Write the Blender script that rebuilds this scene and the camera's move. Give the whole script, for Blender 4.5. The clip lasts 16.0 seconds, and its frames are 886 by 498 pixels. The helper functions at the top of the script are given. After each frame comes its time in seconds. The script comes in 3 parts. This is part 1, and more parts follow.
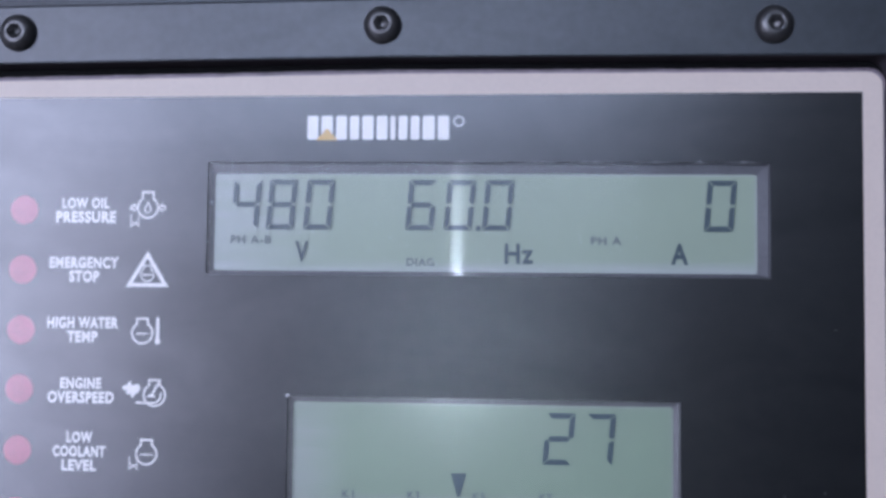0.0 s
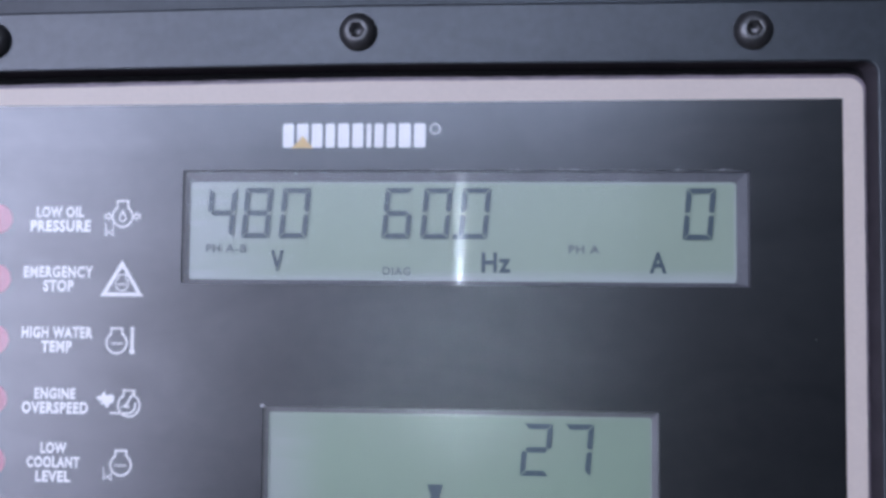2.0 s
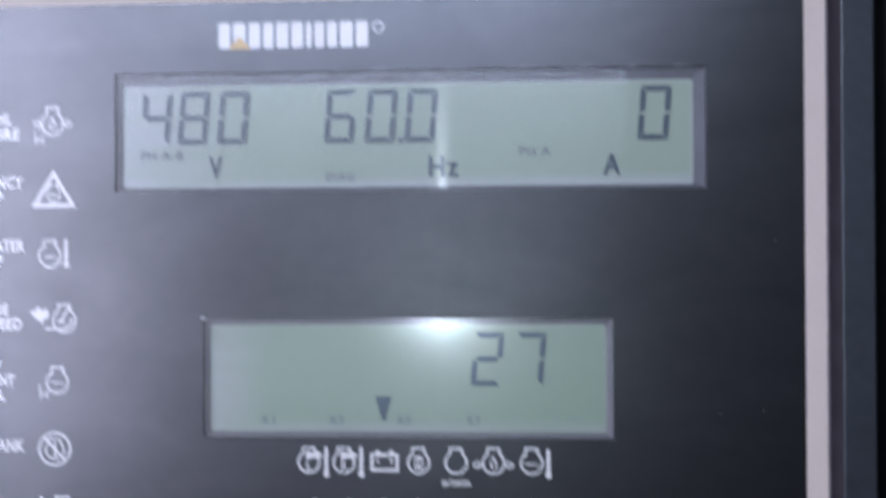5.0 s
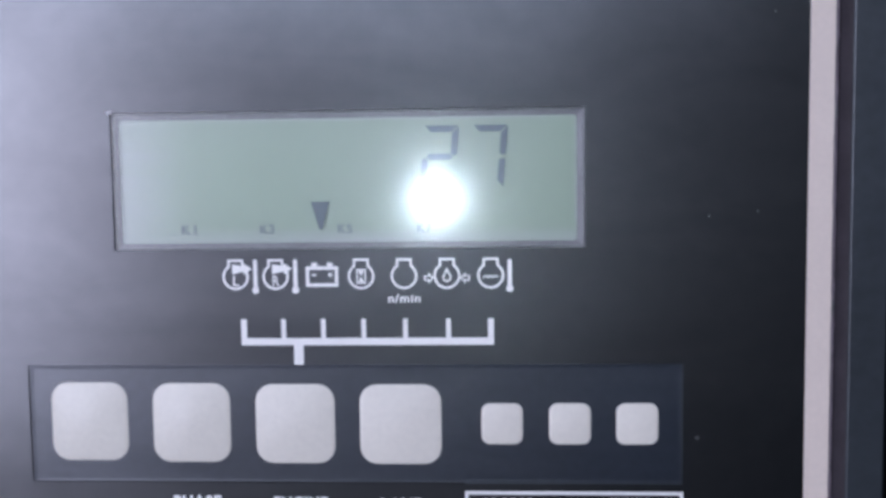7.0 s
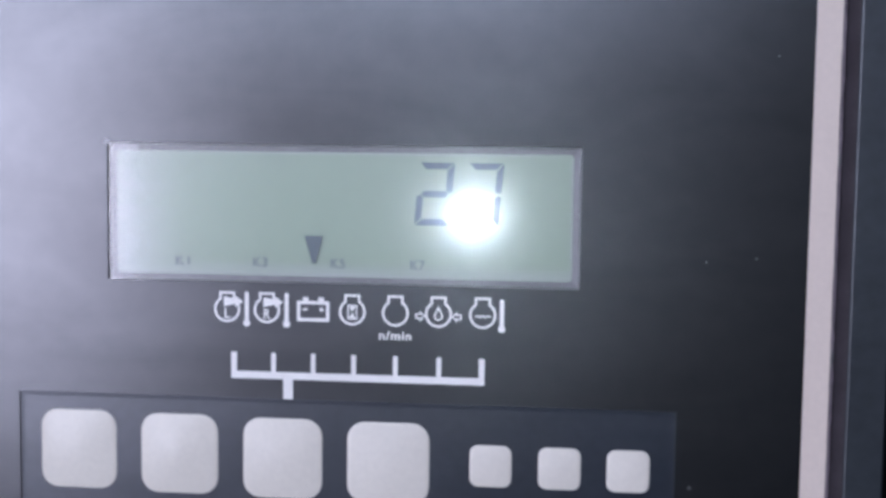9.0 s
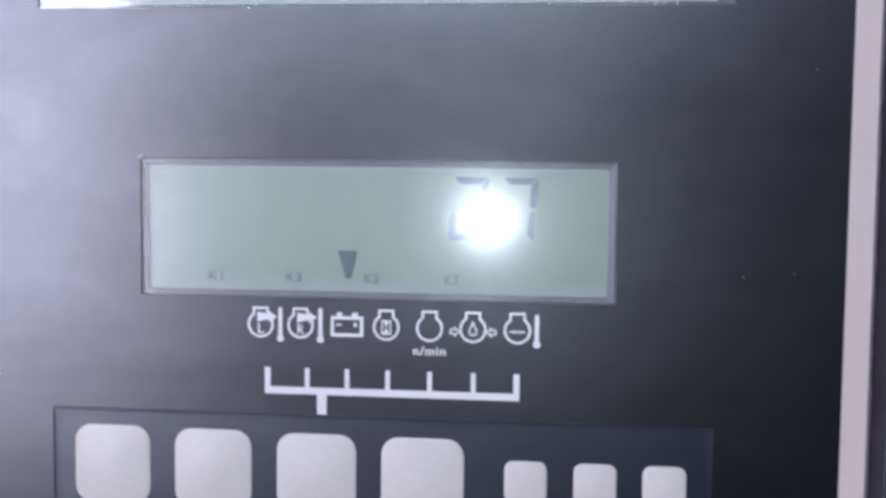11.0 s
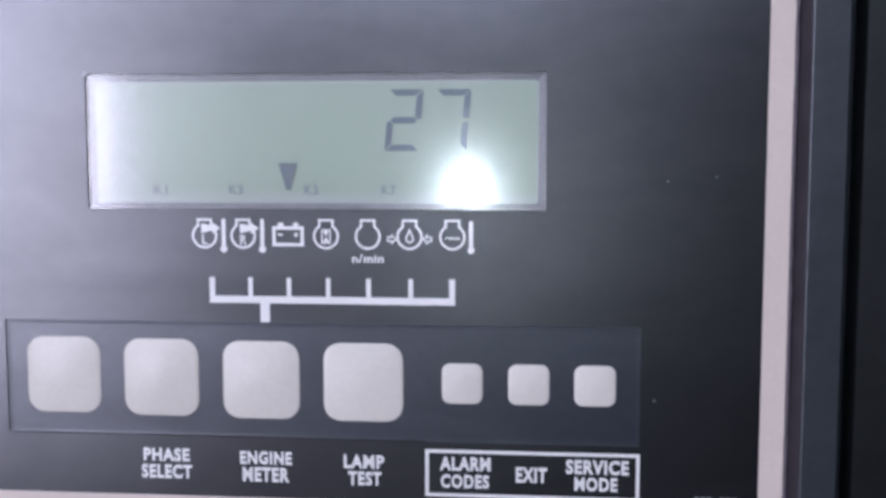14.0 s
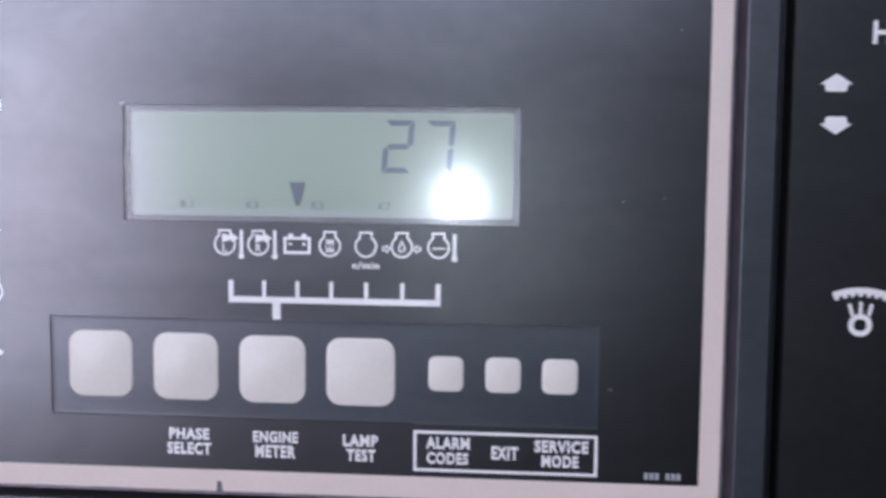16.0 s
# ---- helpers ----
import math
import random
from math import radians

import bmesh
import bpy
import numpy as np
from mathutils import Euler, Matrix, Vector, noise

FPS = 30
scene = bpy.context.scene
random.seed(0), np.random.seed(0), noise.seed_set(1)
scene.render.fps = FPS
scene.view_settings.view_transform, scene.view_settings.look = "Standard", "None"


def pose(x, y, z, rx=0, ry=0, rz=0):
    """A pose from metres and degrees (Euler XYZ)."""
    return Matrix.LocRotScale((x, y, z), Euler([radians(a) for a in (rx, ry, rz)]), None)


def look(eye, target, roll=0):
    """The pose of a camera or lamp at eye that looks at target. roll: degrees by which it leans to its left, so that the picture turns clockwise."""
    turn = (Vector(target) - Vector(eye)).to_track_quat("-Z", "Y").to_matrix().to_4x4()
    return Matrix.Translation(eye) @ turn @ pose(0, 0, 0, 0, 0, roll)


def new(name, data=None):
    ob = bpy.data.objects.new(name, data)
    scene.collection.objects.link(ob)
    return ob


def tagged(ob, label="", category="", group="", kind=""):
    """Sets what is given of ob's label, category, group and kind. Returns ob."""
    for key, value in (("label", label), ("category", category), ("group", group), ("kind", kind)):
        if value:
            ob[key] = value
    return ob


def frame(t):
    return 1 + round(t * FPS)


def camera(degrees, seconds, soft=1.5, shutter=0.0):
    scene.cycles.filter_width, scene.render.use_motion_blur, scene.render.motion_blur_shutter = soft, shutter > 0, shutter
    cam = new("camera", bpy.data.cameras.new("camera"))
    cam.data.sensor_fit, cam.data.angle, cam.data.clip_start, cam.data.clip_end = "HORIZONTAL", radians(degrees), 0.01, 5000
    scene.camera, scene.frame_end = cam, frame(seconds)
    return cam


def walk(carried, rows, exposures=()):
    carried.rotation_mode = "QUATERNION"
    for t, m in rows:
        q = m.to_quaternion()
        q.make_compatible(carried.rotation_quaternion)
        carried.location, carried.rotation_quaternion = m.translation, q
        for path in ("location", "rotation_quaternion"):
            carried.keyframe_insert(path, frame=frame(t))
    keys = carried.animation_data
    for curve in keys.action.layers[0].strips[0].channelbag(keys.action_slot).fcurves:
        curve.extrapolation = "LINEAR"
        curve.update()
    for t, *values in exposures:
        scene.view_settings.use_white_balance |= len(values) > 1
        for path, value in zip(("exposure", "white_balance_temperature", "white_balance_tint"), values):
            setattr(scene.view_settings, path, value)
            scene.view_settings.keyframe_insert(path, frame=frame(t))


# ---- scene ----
cam = camera(45.01, 16.0, soft=3.3, shutter=0.5)
Z0 = 1.45          # height of the upper display's top edge above the floor
# seconds; eye in cm from the upper display's top left corner (right, ahead, up); yaw, pitch, roll in degrees
ROWS = [
    (0.0, 7.748, -26.480, -3.534, 3.781, 2.991, -0.588), (0.5, 8.037, -26.410, -3.422, 3.915, 2.958, -0.568),
    (1.0, 8.085, -26.367, -3.311, 3.758, 2.904, -0.442), (1.5, 8.251, -26.340, -3.279, 3.840, 2.912, -0.394),
    (2.0, 8.469, -26.187, -3.402, 4.122, 3.214, -0.524), (2.5, 8.174, -26.234, -3.329, 3.917, 2.964, -0.623),
    (3.0, 8.320, -26.154, -3.390, 3.754, 2.721, -0.505), (3.5, 8.563, -25.828, -3.742, 3.907, 2.763, -0.415),
    (4.0, 8.713, -25.567, -3.720, 3.893, 2.312, -0.282), (4.5, 8.736, -25.560, -3.678, 3.547, 1.665, -0.063),
    (4.8, 8.720, -25.514, -3.820, 3.481, 1.411, -0.213), (5.0, 9.347, -25.058, -4.410, 3.410, 0.472, 0.274),
    (5.1, 9.741, -24.916, -4.637, 3.305, -0.741, 0.159), (5.2, 10.150, -24.681, -4.872, 2.912, -2.251, 0.810),
    (7.3, 10.191, -21.386, -6.953, 3.341, -4.949, 0.694), (7.5, 10.300, -21.315, -7.032, 3.823, -4.632, 1.086),
    (7.8, 10.776, -21.377, -6.837, 5.094, -4.232, 1.552), (8.0, 10.581, -20.946, -6.441, 5.764, -4.000, 0.273),
    (8.2, 10.669, -20.813, -6.358, 5.173, -4.328, -0.843), (10.3, 11.325, -22.210, -6.273, 5.853, -3.704, -0.521),
    (10.5, 11.173, -21.947, -6.001, 5.858, -4.368, -0.483), (11.0, 10.626, -21.208, -6.095, 6.054, -4.051, -0.620),
    (11.5, 10.139, -20.856, -6.187, 6.571, -3.822, -0.513), (12.0, 10.263, -20.655, -6.247, 6.536, -4.046, -0.111),
    (12.2, 9.734, -20.462, -6.236, 6.653, -4.132, -0.092), (12.3, 9.477, -20.300, -6.271, 7.145, -4.064, -0.193),
    (12.5, 9.135, -19.757, -6.365, 7.760, -4.319, -0.419), (12.8, 9.270, -20.384, -6.273, 6.948, -3.602, -0.138),
    (13.0, 9.729, -20.704, -6.202, 7.283, -4.157, -0.131), (13.2, 10.163, -21.177, -6.412, 6.097, -4.478, 0.005),
    (13.5, 10.775, -21.261, -6.829, 5.567, -5.025, -0.166), (14.0, 11.737, -21.931, -7.400, 5.278, -5.339, 0.041),
    (14.5, 11.499, -22.193, -7.384, 5.238, -4.689, -0.150), (15.0, 11.933, -22.514, -6.988, 5.312, -4.927, -0.470),
    (15.5, 11.554, -23.854, -7.061, 4.959, -5.089, -0.937), (15.8, 11.683, -24.791, -7.034, 4.823, -5.008, -0.742),
    (16.0, 12.133, -25.510, -7.018, 4.807, -4.965, -0.564),
]
walk(cam, [(t, pose(x / 100, y / 100, Z0 + z / 100, 90 + pitch, roll, yaw)) for t, x, y, z, yaw, pitch, roll in ROWS],
     exposures=[(0.0, 0.15, 6000, 15.5), (4.5, 0.13, 6150, 15.5), (7.5, 0.28, 6260, 15), (12.5, 0.30, 6360, 18), (16.0, 0.27, 6480, 18)])

# ---- light: a daylit window, an added high strip light and one stand-in lamp, all on the wall opposite the cabinet ----
WALL_BACK = -2.8
WINDOW = (-2.42, -1.14, 0.62, 2.60)      # x0, x1, z0, z1 of the window opening in that wall
LAMP_AT = (-0.087, WALL_BACK, Z0 - 0.185)
world = bpy.data.worlds.new("sky")
scene.world = world
world.use_nodes = True
wn = world.node_tree.nodes
sky = wn.new("ShaderNodeTexSky")
sky.sky_type, sky.sun_disc = "NISHITA", False
sky.sun_elevation, sky.sun_rotation = radians(40), radians(200)
world.node_tree.links.new(sky.outputs[0], wn["Background"].inputs[0])
wn["Background"].inputs[1].default_value = 0.1
daylight = new("window_daylight", bpy.data.lights.new("window_daylight", "AREA"))
daylight.data.shape = "RECTANGLE"
daylight.data.size, daylight.data.size_y = WINDOW[1] - WINDOW[0], WINDOW[3] - WINDOW[2]
daylight.data.energy, daylight.data.color = 67.0, (0.75, 0.795, 1.0)
daylight.matrix_world = look(((WINDOW[0] + WINDOW[1]) / 2, WALL_BACK - 0.06, (WINDOW[2] + WINDOW[3]) / 2),
                             ((WINDOW[0] + WINDOW[1]) / 2, 0, (WINDOW[2] + WINDOW[3]) / 2))
FILL_STRIP = (-1.1, 0.45, 2.1, 2.5)       # unseen opening in the same wall, added to brighten the panel's upper part
highlight = new("strip_fill_light", bpy.data.lights.new("strip_fill_light", "AREA"))
highlight.data.shape = "RECTANGLE"
highlight.data.size, highlight.data.size_y = FILL_STRIP[1] - FILL_STRIP[0], FILL_STRIP[3] - FILL_STRIP[2]
highlight.data.energy, highlight.data.color = 25.0, (0.68, 0.79, 1.0)
highlight.matrix_world = look(((FILL_STRIP[0] + FILL_STRIP[1]) / 2, WALL_BACK - 0.06, (FILL_STRIP[2] + FILL_STRIP[3]) / 2),
                              ((FILL_STRIP[0] + FILL_STRIP[1]) / 2, 0, (FILL_STRIP[2] + FILL_STRIP[3]) / 2))
LAMP_POWER = 2230.0


# ---- materials ----
def material(name, color, rough=0.5, metal=0.0, vary=0.12, scale=40.0, bump=0.0, bump_scale=2500.0, coat=0.0,
             coat_rough=0.05, spec=0.5, rough_vary=0.0, emit=0.0, stretch=(1, 1, 1)):
    """A painted, printed or moulded surface: two scales of colour variation, uneven gloss and fine relief."""
    m = bpy.data.materials.new(name)
    m.use_nodes = True
    nt = m.node_tree
    b = nt.nodes["Principled BSDF"]
    b.inputs["Metallic"].default_value = metal
    b.inputs["Specular IOR Level"].default_value = spec
    b.inputs["Coat Weight"].default_value = coat
    b.inputs["Coat Roughness"].default_value = coat_rough
    co = nt.nodes.new("ShaderNodeTexCoord")
    mp = nt.nodes.new("ShaderNodeMapping")
    mp.inputs["Scale"].default_value = stretch
    nt.links.new(co.outputs["Object"], mp.inputs[0])
    coarse, fine = nt.nodes.new("ShaderNodeTexNoise"), nt.nodes.new("ShaderNodeTexNoise")
    for n, s, d in ((coarse, scale, 4), (fine, scale * 14, 3)):
        n.inputs["Scale"].default_value, n.inputs["Detail"].default_value = s, d
        nt.links.new(mp.outputs[0], n.inputs["Vector"])
    mean = nt.nodes.new("ShaderNodeMath")
    mean.operation = "ADD"
    nt.links.new(coarse.outputs[0], mean.inputs[0])
    nt.links.new(fine.outputs[0], mean.inputs[1])
    ramp = nt.nodes.new("ShaderNodeMapRange")
    ramp.inputs[1].default_value, ramp.inputs[2].default_value = 0.6, 1.4
    ramp.inputs[3].default_value, ramp.inputs[4].default_value = 1 - vary, 1 + vary
    nt.links.new(mean.outputs[0], ramp.inputs[0])
    mul = nt.nodes.new("ShaderNodeVectorMath")
    mul.operation = "SCALE"
    mul.inputs[0].default_value = color
    nt.links.new(ramp.outputs[0], mul.inputs["Scale"])
    nt.links.new(mul.outputs[0], b.inputs["Base Color"])
    rr = nt.nodes.new("ShaderNodeMapRange")
    rr.inputs[1].default_value, rr.inputs[2].default_value = 0.3, 0.7
    rr.inputs[3].default_value, rr.inputs[4].default_value = max(rough - rough_vary, 0.02), min(rough + rough_vary, 1)
    nt.links.new(coarse.outputs[0], rr.inputs[0])
    nt.links.new(rr.outputs[0], b.inputs["Roughness"])
    if bump:
        grain = nt.nodes.new("ShaderNodeTexNoise")
        grain.inputs["Scale"].default_value, grain.inputs["Detail"].default_value = bump_scale, 2
        nt.links.new(co.outputs["Object"], grain.inputs["Vector"])
        bn = nt.nodes.new("ShaderNodeBump")
        bn.inputs["Strength"].default_value, bn.inputs["Distance"].default_value = bump, 0.0002
        nt.links.new(grain.outputs[0], bn.inputs["Height"])
        nt.links.new(bn.outputs[0], b.inputs["Normal"])
    if emit:
        b.inputs["Emission Color"].default_value = (0.785, 0.905, 1.0, 1)
        b.inputs["Emission Strength"].default_value = emit
    return m


def film(name, color, wide=0.0345, tight=0.0525, wide_rough=0.46, tight_rough=0.265, vary=0.2, scale=14.0, bump=0.1, bump_scale=2500.0, smudge=0.11):
    """Textured plastic film or satin paint: a dull colour under a wide sheen and a fainter, tighter one, both uneven and grained."""
    m = bpy.data.materials.new(name)
    m.use_nodes = True
    nt = m.node_tree
    nt.nodes.remove(nt.nodes["Principled BSDF"])
    co = nt.nodes.new("ShaderNodeTexCoord")
    cloud, fine, grain = [nt.nodes.new("ShaderNodeTexNoise") for _ in range(3)]
    for n, sc, d in ((cloud, scale, 4), (fine, scale * 16, 3), (grain, bump_scale, 2)):
        n.inputs["Scale"].default_value, n.inputs["Detail"].default_value = sc, d
        nt.links.new(co.outputs["Object"], n.inputs["Vector"])
    both = nt.nodes.new("ShaderNodeMath")
    both.operation = "ADD"
    nt.links.new(cloud.outputs[0], both.inputs[0])
    nt.links.new(fine.outputs[0], both.inputs[1])
    relief = nt.nodes.new("ShaderNodeBump")
    relief.inputs["Strength"].default_value, relief.inputs["Distance"].default_value = bump, 0.0002
    nt.links.new(grain.outputs[0], relief.inputs["Height"])
    def scaled(rgb, amount):
        ramp, mul = nt.nodes.new("ShaderNodeMapRange"), nt.nodes.new("ShaderNodeVectorMath")
        for k, v in zip((1, 2, 3, 4), (0.65, 1.35, 1 - amount, 1 + amount)):
            ramp.inputs[k].default_value = v
        mul.operation = "SCALE"
        mul.inputs[0].default_value = rgb
        nt.links.new(both.outputs[0], ramp.inputs[0])
        nt.links.new(ramp.outputs[0], mul.inputs["Scale"])
        return mul.outputs[0]

    smear, warp = nt.nodes.new("ShaderNodeTexNoise"), nt.nodes.new("ShaderNodeMapping")
    warp.inputs["Rotation"].default_value, warp.inputs["Scale"].default_value = (0, 0, 0.6), (1, 2.6, 1)
    nt.links.new(co.outputs["Object"], warp.inputs[0])
    nt.links.new(warp.outputs[0], smear.inputs["Vector"])
    smear.inputs["Scale"].default_value, smear.inputs["Detail"].default_value, smear.inputs["Distortion"].default_value = 22.0, 4, 1.2
    wiped = nt.nodes.new("ShaderNodeMapRange")
    for k, v in zip((1, 2, 3, 4), (0.3, 0.7, 1 - smudge, 1 + smudge)):
        wiped.inputs[k].default_value = v
    nt.links.new(smear.outputs[0], wiped.inputs[0])

    def wiped_by(socket):
        mul = nt.nodes.new("ShaderNodeVectorMath")
        mul.operation = "SCALE"
        nt.links.new(socket, mul.inputs[0])
        nt.links.new(wiped.outputs[0], mul.inputs["Scale"])
        return mul.outputs[0]

    dull = nt.nodes.new("ShaderNodeBsdfDiffuse")
    nt.links.new(scaled(color, vary), dull.inputs["Color"])
    out = dull.outputs[0]
    for c, r in ((wide, wide_rough), (tight, tight_rough)):
        g = nt.nodes.new("ShaderNodeBsdfAnisotropic")
        g.distribution = "BECKMANN"
        g.inputs["Roughness"].default_value = r
        nt.links.new(wiped_by(scaled((c * 0.98, c * 0.985, c * 1.03), 0.05)), g.inputs["Color"])
        nt.links.new(relief.outputs[0], g.inputs["Normal"])
        add = nt.nodes.new("ShaderNodeAddShader")
        nt.links.new(out, add.inputs[0])
        nt.links.new(g.outputs[0], add.inputs[1])
        out = add.outputs[0]
    nt.links.new(out, nt.nodes["Material Output"].inputs[0])
    return m


def clear_pane(name, streaks, haziness=0.06, glowing=0.02, core=0.098):
    """A clear plastic window: see-through, with a tight gloss, a wide haze and a thin upright streak from the stretched film."""
    m = bpy.data.materials.new(name)
    m.use_nodes = True
    nt = m.node_tree
    nt.nodes.remove(nt.nodes["Principled BSDF"])
    clear = nt.nodes.new("ShaderNodeBsdfTransparent")
    edge = nt.nodes.new("ShaderNodeFresnel")
    edge.inputs[0].default_value = 1.6
    tight, haze, glow, streak = [nt.nodes.new("ShaderNodeBsdfAnisotropic") for _ in range(4)]
    for n, c, r, a in ((tight, 1.0, core, 0.0), (haze, haziness, 0.34, 0.0), (glow, glowing, 0.21, 0.0), (streak, streaks, 0.0912, -0.828)):
        n.inputs["Color"].default_value = (c, c, c, 1)
        n.inputs["Roughness"].default_value, n.inputs["Anisotropy"].default_value = r, a
    up = nt.nodes.new("ShaderNodeCombineXYZ")
    up.inputs[2].default_value = 1.0
    nt.links.new(up.outputs[0], streak.inputs["Tangent"])
    mix = nt.nodes.new("ShaderNodeMixShader")
    add, more, total = [nt.nodes.new("ShaderNodeAddShader") for _ in range(3)]
    nt.links.new(edge.outputs[0], mix.inputs[0])
    nt.links.new(clear.outputs[0], mix.inputs[1])
    nt.links.new(tight.outputs[0], mix.inputs[2])
    nt.links.new(haze.outputs[0], add.inputs[0])
    nt.links.new(streak.outputs[0], add.inputs[1])
    nt.links.new(mix.outputs[0], total.inputs[0])
    nt.links.new(add.outputs[0], more.inputs[0])
    nt.links.new(glow.outputs[0], more.inputs[1])
    nt.links.new(more.outputs[0], total.inputs[1])
    nt.links.new(total.outputs[0], nt.nodes["Material Output"].inputs[0])
    return m


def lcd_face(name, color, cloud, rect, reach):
    """A display glass whose margin (reach mm at left, right, bottom, top) is lightened in colour for reflected daylight
    haze, with faint level streaks.
    """
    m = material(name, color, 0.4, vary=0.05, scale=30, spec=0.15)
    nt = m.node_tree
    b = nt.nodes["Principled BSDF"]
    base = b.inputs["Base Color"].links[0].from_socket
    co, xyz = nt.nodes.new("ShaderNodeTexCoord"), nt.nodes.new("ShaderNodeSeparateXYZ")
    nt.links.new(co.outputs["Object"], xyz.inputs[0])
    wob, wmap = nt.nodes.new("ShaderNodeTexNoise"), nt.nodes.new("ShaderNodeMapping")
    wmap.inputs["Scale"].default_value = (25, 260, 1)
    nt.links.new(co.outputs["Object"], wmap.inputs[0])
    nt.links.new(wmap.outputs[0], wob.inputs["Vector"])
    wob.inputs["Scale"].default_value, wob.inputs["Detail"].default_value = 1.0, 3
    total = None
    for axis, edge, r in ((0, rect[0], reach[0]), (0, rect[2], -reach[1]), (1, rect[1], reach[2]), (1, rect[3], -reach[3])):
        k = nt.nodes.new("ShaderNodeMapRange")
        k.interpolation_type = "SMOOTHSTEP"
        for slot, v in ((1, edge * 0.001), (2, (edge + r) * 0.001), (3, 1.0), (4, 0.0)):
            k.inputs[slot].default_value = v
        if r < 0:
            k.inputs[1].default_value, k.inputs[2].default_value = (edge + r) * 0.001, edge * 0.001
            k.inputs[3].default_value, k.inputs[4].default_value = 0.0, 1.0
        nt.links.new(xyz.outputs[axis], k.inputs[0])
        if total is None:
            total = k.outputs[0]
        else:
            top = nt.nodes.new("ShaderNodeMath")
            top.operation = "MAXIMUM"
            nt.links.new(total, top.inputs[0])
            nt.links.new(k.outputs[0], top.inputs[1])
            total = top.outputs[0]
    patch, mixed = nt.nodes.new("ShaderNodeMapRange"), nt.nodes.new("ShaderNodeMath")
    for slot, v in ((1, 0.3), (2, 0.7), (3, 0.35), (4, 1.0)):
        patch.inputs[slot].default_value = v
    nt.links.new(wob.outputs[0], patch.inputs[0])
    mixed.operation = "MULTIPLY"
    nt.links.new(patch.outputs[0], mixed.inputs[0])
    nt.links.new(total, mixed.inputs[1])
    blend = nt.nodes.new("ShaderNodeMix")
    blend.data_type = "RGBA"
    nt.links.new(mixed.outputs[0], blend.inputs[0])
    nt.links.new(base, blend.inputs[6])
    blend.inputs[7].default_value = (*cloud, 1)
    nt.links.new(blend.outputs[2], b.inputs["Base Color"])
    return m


OVERLAY = film("black polyester film", (0.0034, 0.0038, 0.0045))
KEYFILM = film("black keypad film", (0.0065, 0.011, 0.02), wide=0.0385, tight=0.047, tight_rough=0.29, scale=30)
SILVER = material("silver printed border", (0.785, 0.66, 0.58), 0.45, vary=0.05, scale=60, bump=0.08)
PLUM = material("dull plate edge", (0.22, 0.17, 0.20), 0.5, vary=0.6, scale=160)
SIDE_FACE = film("black panel film", (0.0085, 0.0095, 0.0095), scale=20)
PAINT = film("blue-black satin paint", (0.024, 0.029, 0.0345), wide=0.040, tight=0.019, wide_rough=0.5, tight_rough=0.31, scale=25, bump=0.15, bump_scale=1500)
DOOR = film("dark blue cabinet paint", (0.009, 0.013, 0.018), wide=0.022, tight=0.012, wide_rough=0.5, scale=25)
LIP = material("purple-grey lip paint", (0.06, 0.052, 0.06), 0.5, vary=0.3, scale=150, spec=0.3)
DULL_BLACK = material("dull black", (0.008, 0.008, 0.009), 0.8, vary=0.3, scale=80, spec=0.2)
LCD_GREEN, HAZE_TONE = (0.345, 0.42, 0.318), (0.47, 0.50, 0.50)
SEGMENT = material("dark display segment", (0.063, 0.096, 0.114), 0.34, vary=0.05, scale=60, spec=0.15)
SEGMENT_FAINT = material("faint display lettering", (0.158, 0.19, 0.192), 0.34, vary=0.05, scale=60, spec=0.15)
# same surround, lightened in colour for the brighter light on the lower display
LCD_WALL_LIT = material("lit grey display surround", (0.128, 0.123, 0.132), 0.5, vary=0.3, scale=90)
LCD_WALL = material("grey display surround", (0.088, 0.086, 0.10), 0.5, vary=0.3, scale=90)
WHITE_INK = film("white ink", (0.88, 0.85, 0.82), vary=0.04, scale=150)
GREY_INK = film("thin grey ink", (0.38, 0.38, 0.39), vary=0.15, scale=150)
YELLOW_INK = film("yellow ink", (0.62, 0.38, 0.06), vary=0.05, scale=150)
PANE_UPPER = clear_pane("clear display window with streaky film", 0.030, 0.036, 0.016)
PANE_LOWER = clear_pane("clear display window", 0.002, 0.057, 0.033, 0.104)
BUTTON = material("off-white key", (0.81, 0.75, 0.665), 0.36, vary=0.05, scale=60, rough_vary=0.06, bump=0.05)
LED = film("red lamp window", (0.37, 0.034, 0.07), vary=0.15, scale=120)
STEEL = material("black oxide steel", (0.135, 0.132, 0.135), 0.42, metal=0.8, vary=0.25, scale=200, rough_vary=0.1)
FRAY = material("frayed film edge", (0.24, 0.235, 0.25), 0.5, vary=0.5, scale=500)
SPECK = material("grey dust", (0.13, 0.128, 0.135), 0.6, vary=0.4, scale=500)
CHIP = material("bare chipped edge", (0.55, 0.53, 0.55), 0.5, vary=0.2, scale=300)
WALL = material("grey wall paint", (0.05, 0.05, 0.052), 0.8, vary=0.1, scale=2)
CONCRETE = material("concrete", (0.045, 0.045, 0.044), 0.85, vary=0.2, scale=3)
DIFFUSER = material("lit opal glass", (0.8, 0.8, 0.8), 0.4, vary=0.02, emit=LAMP_POWER)


# ---- building blocks; panel parts are given in mm: u right, v up, h towards the eye ----
MM = 0.001


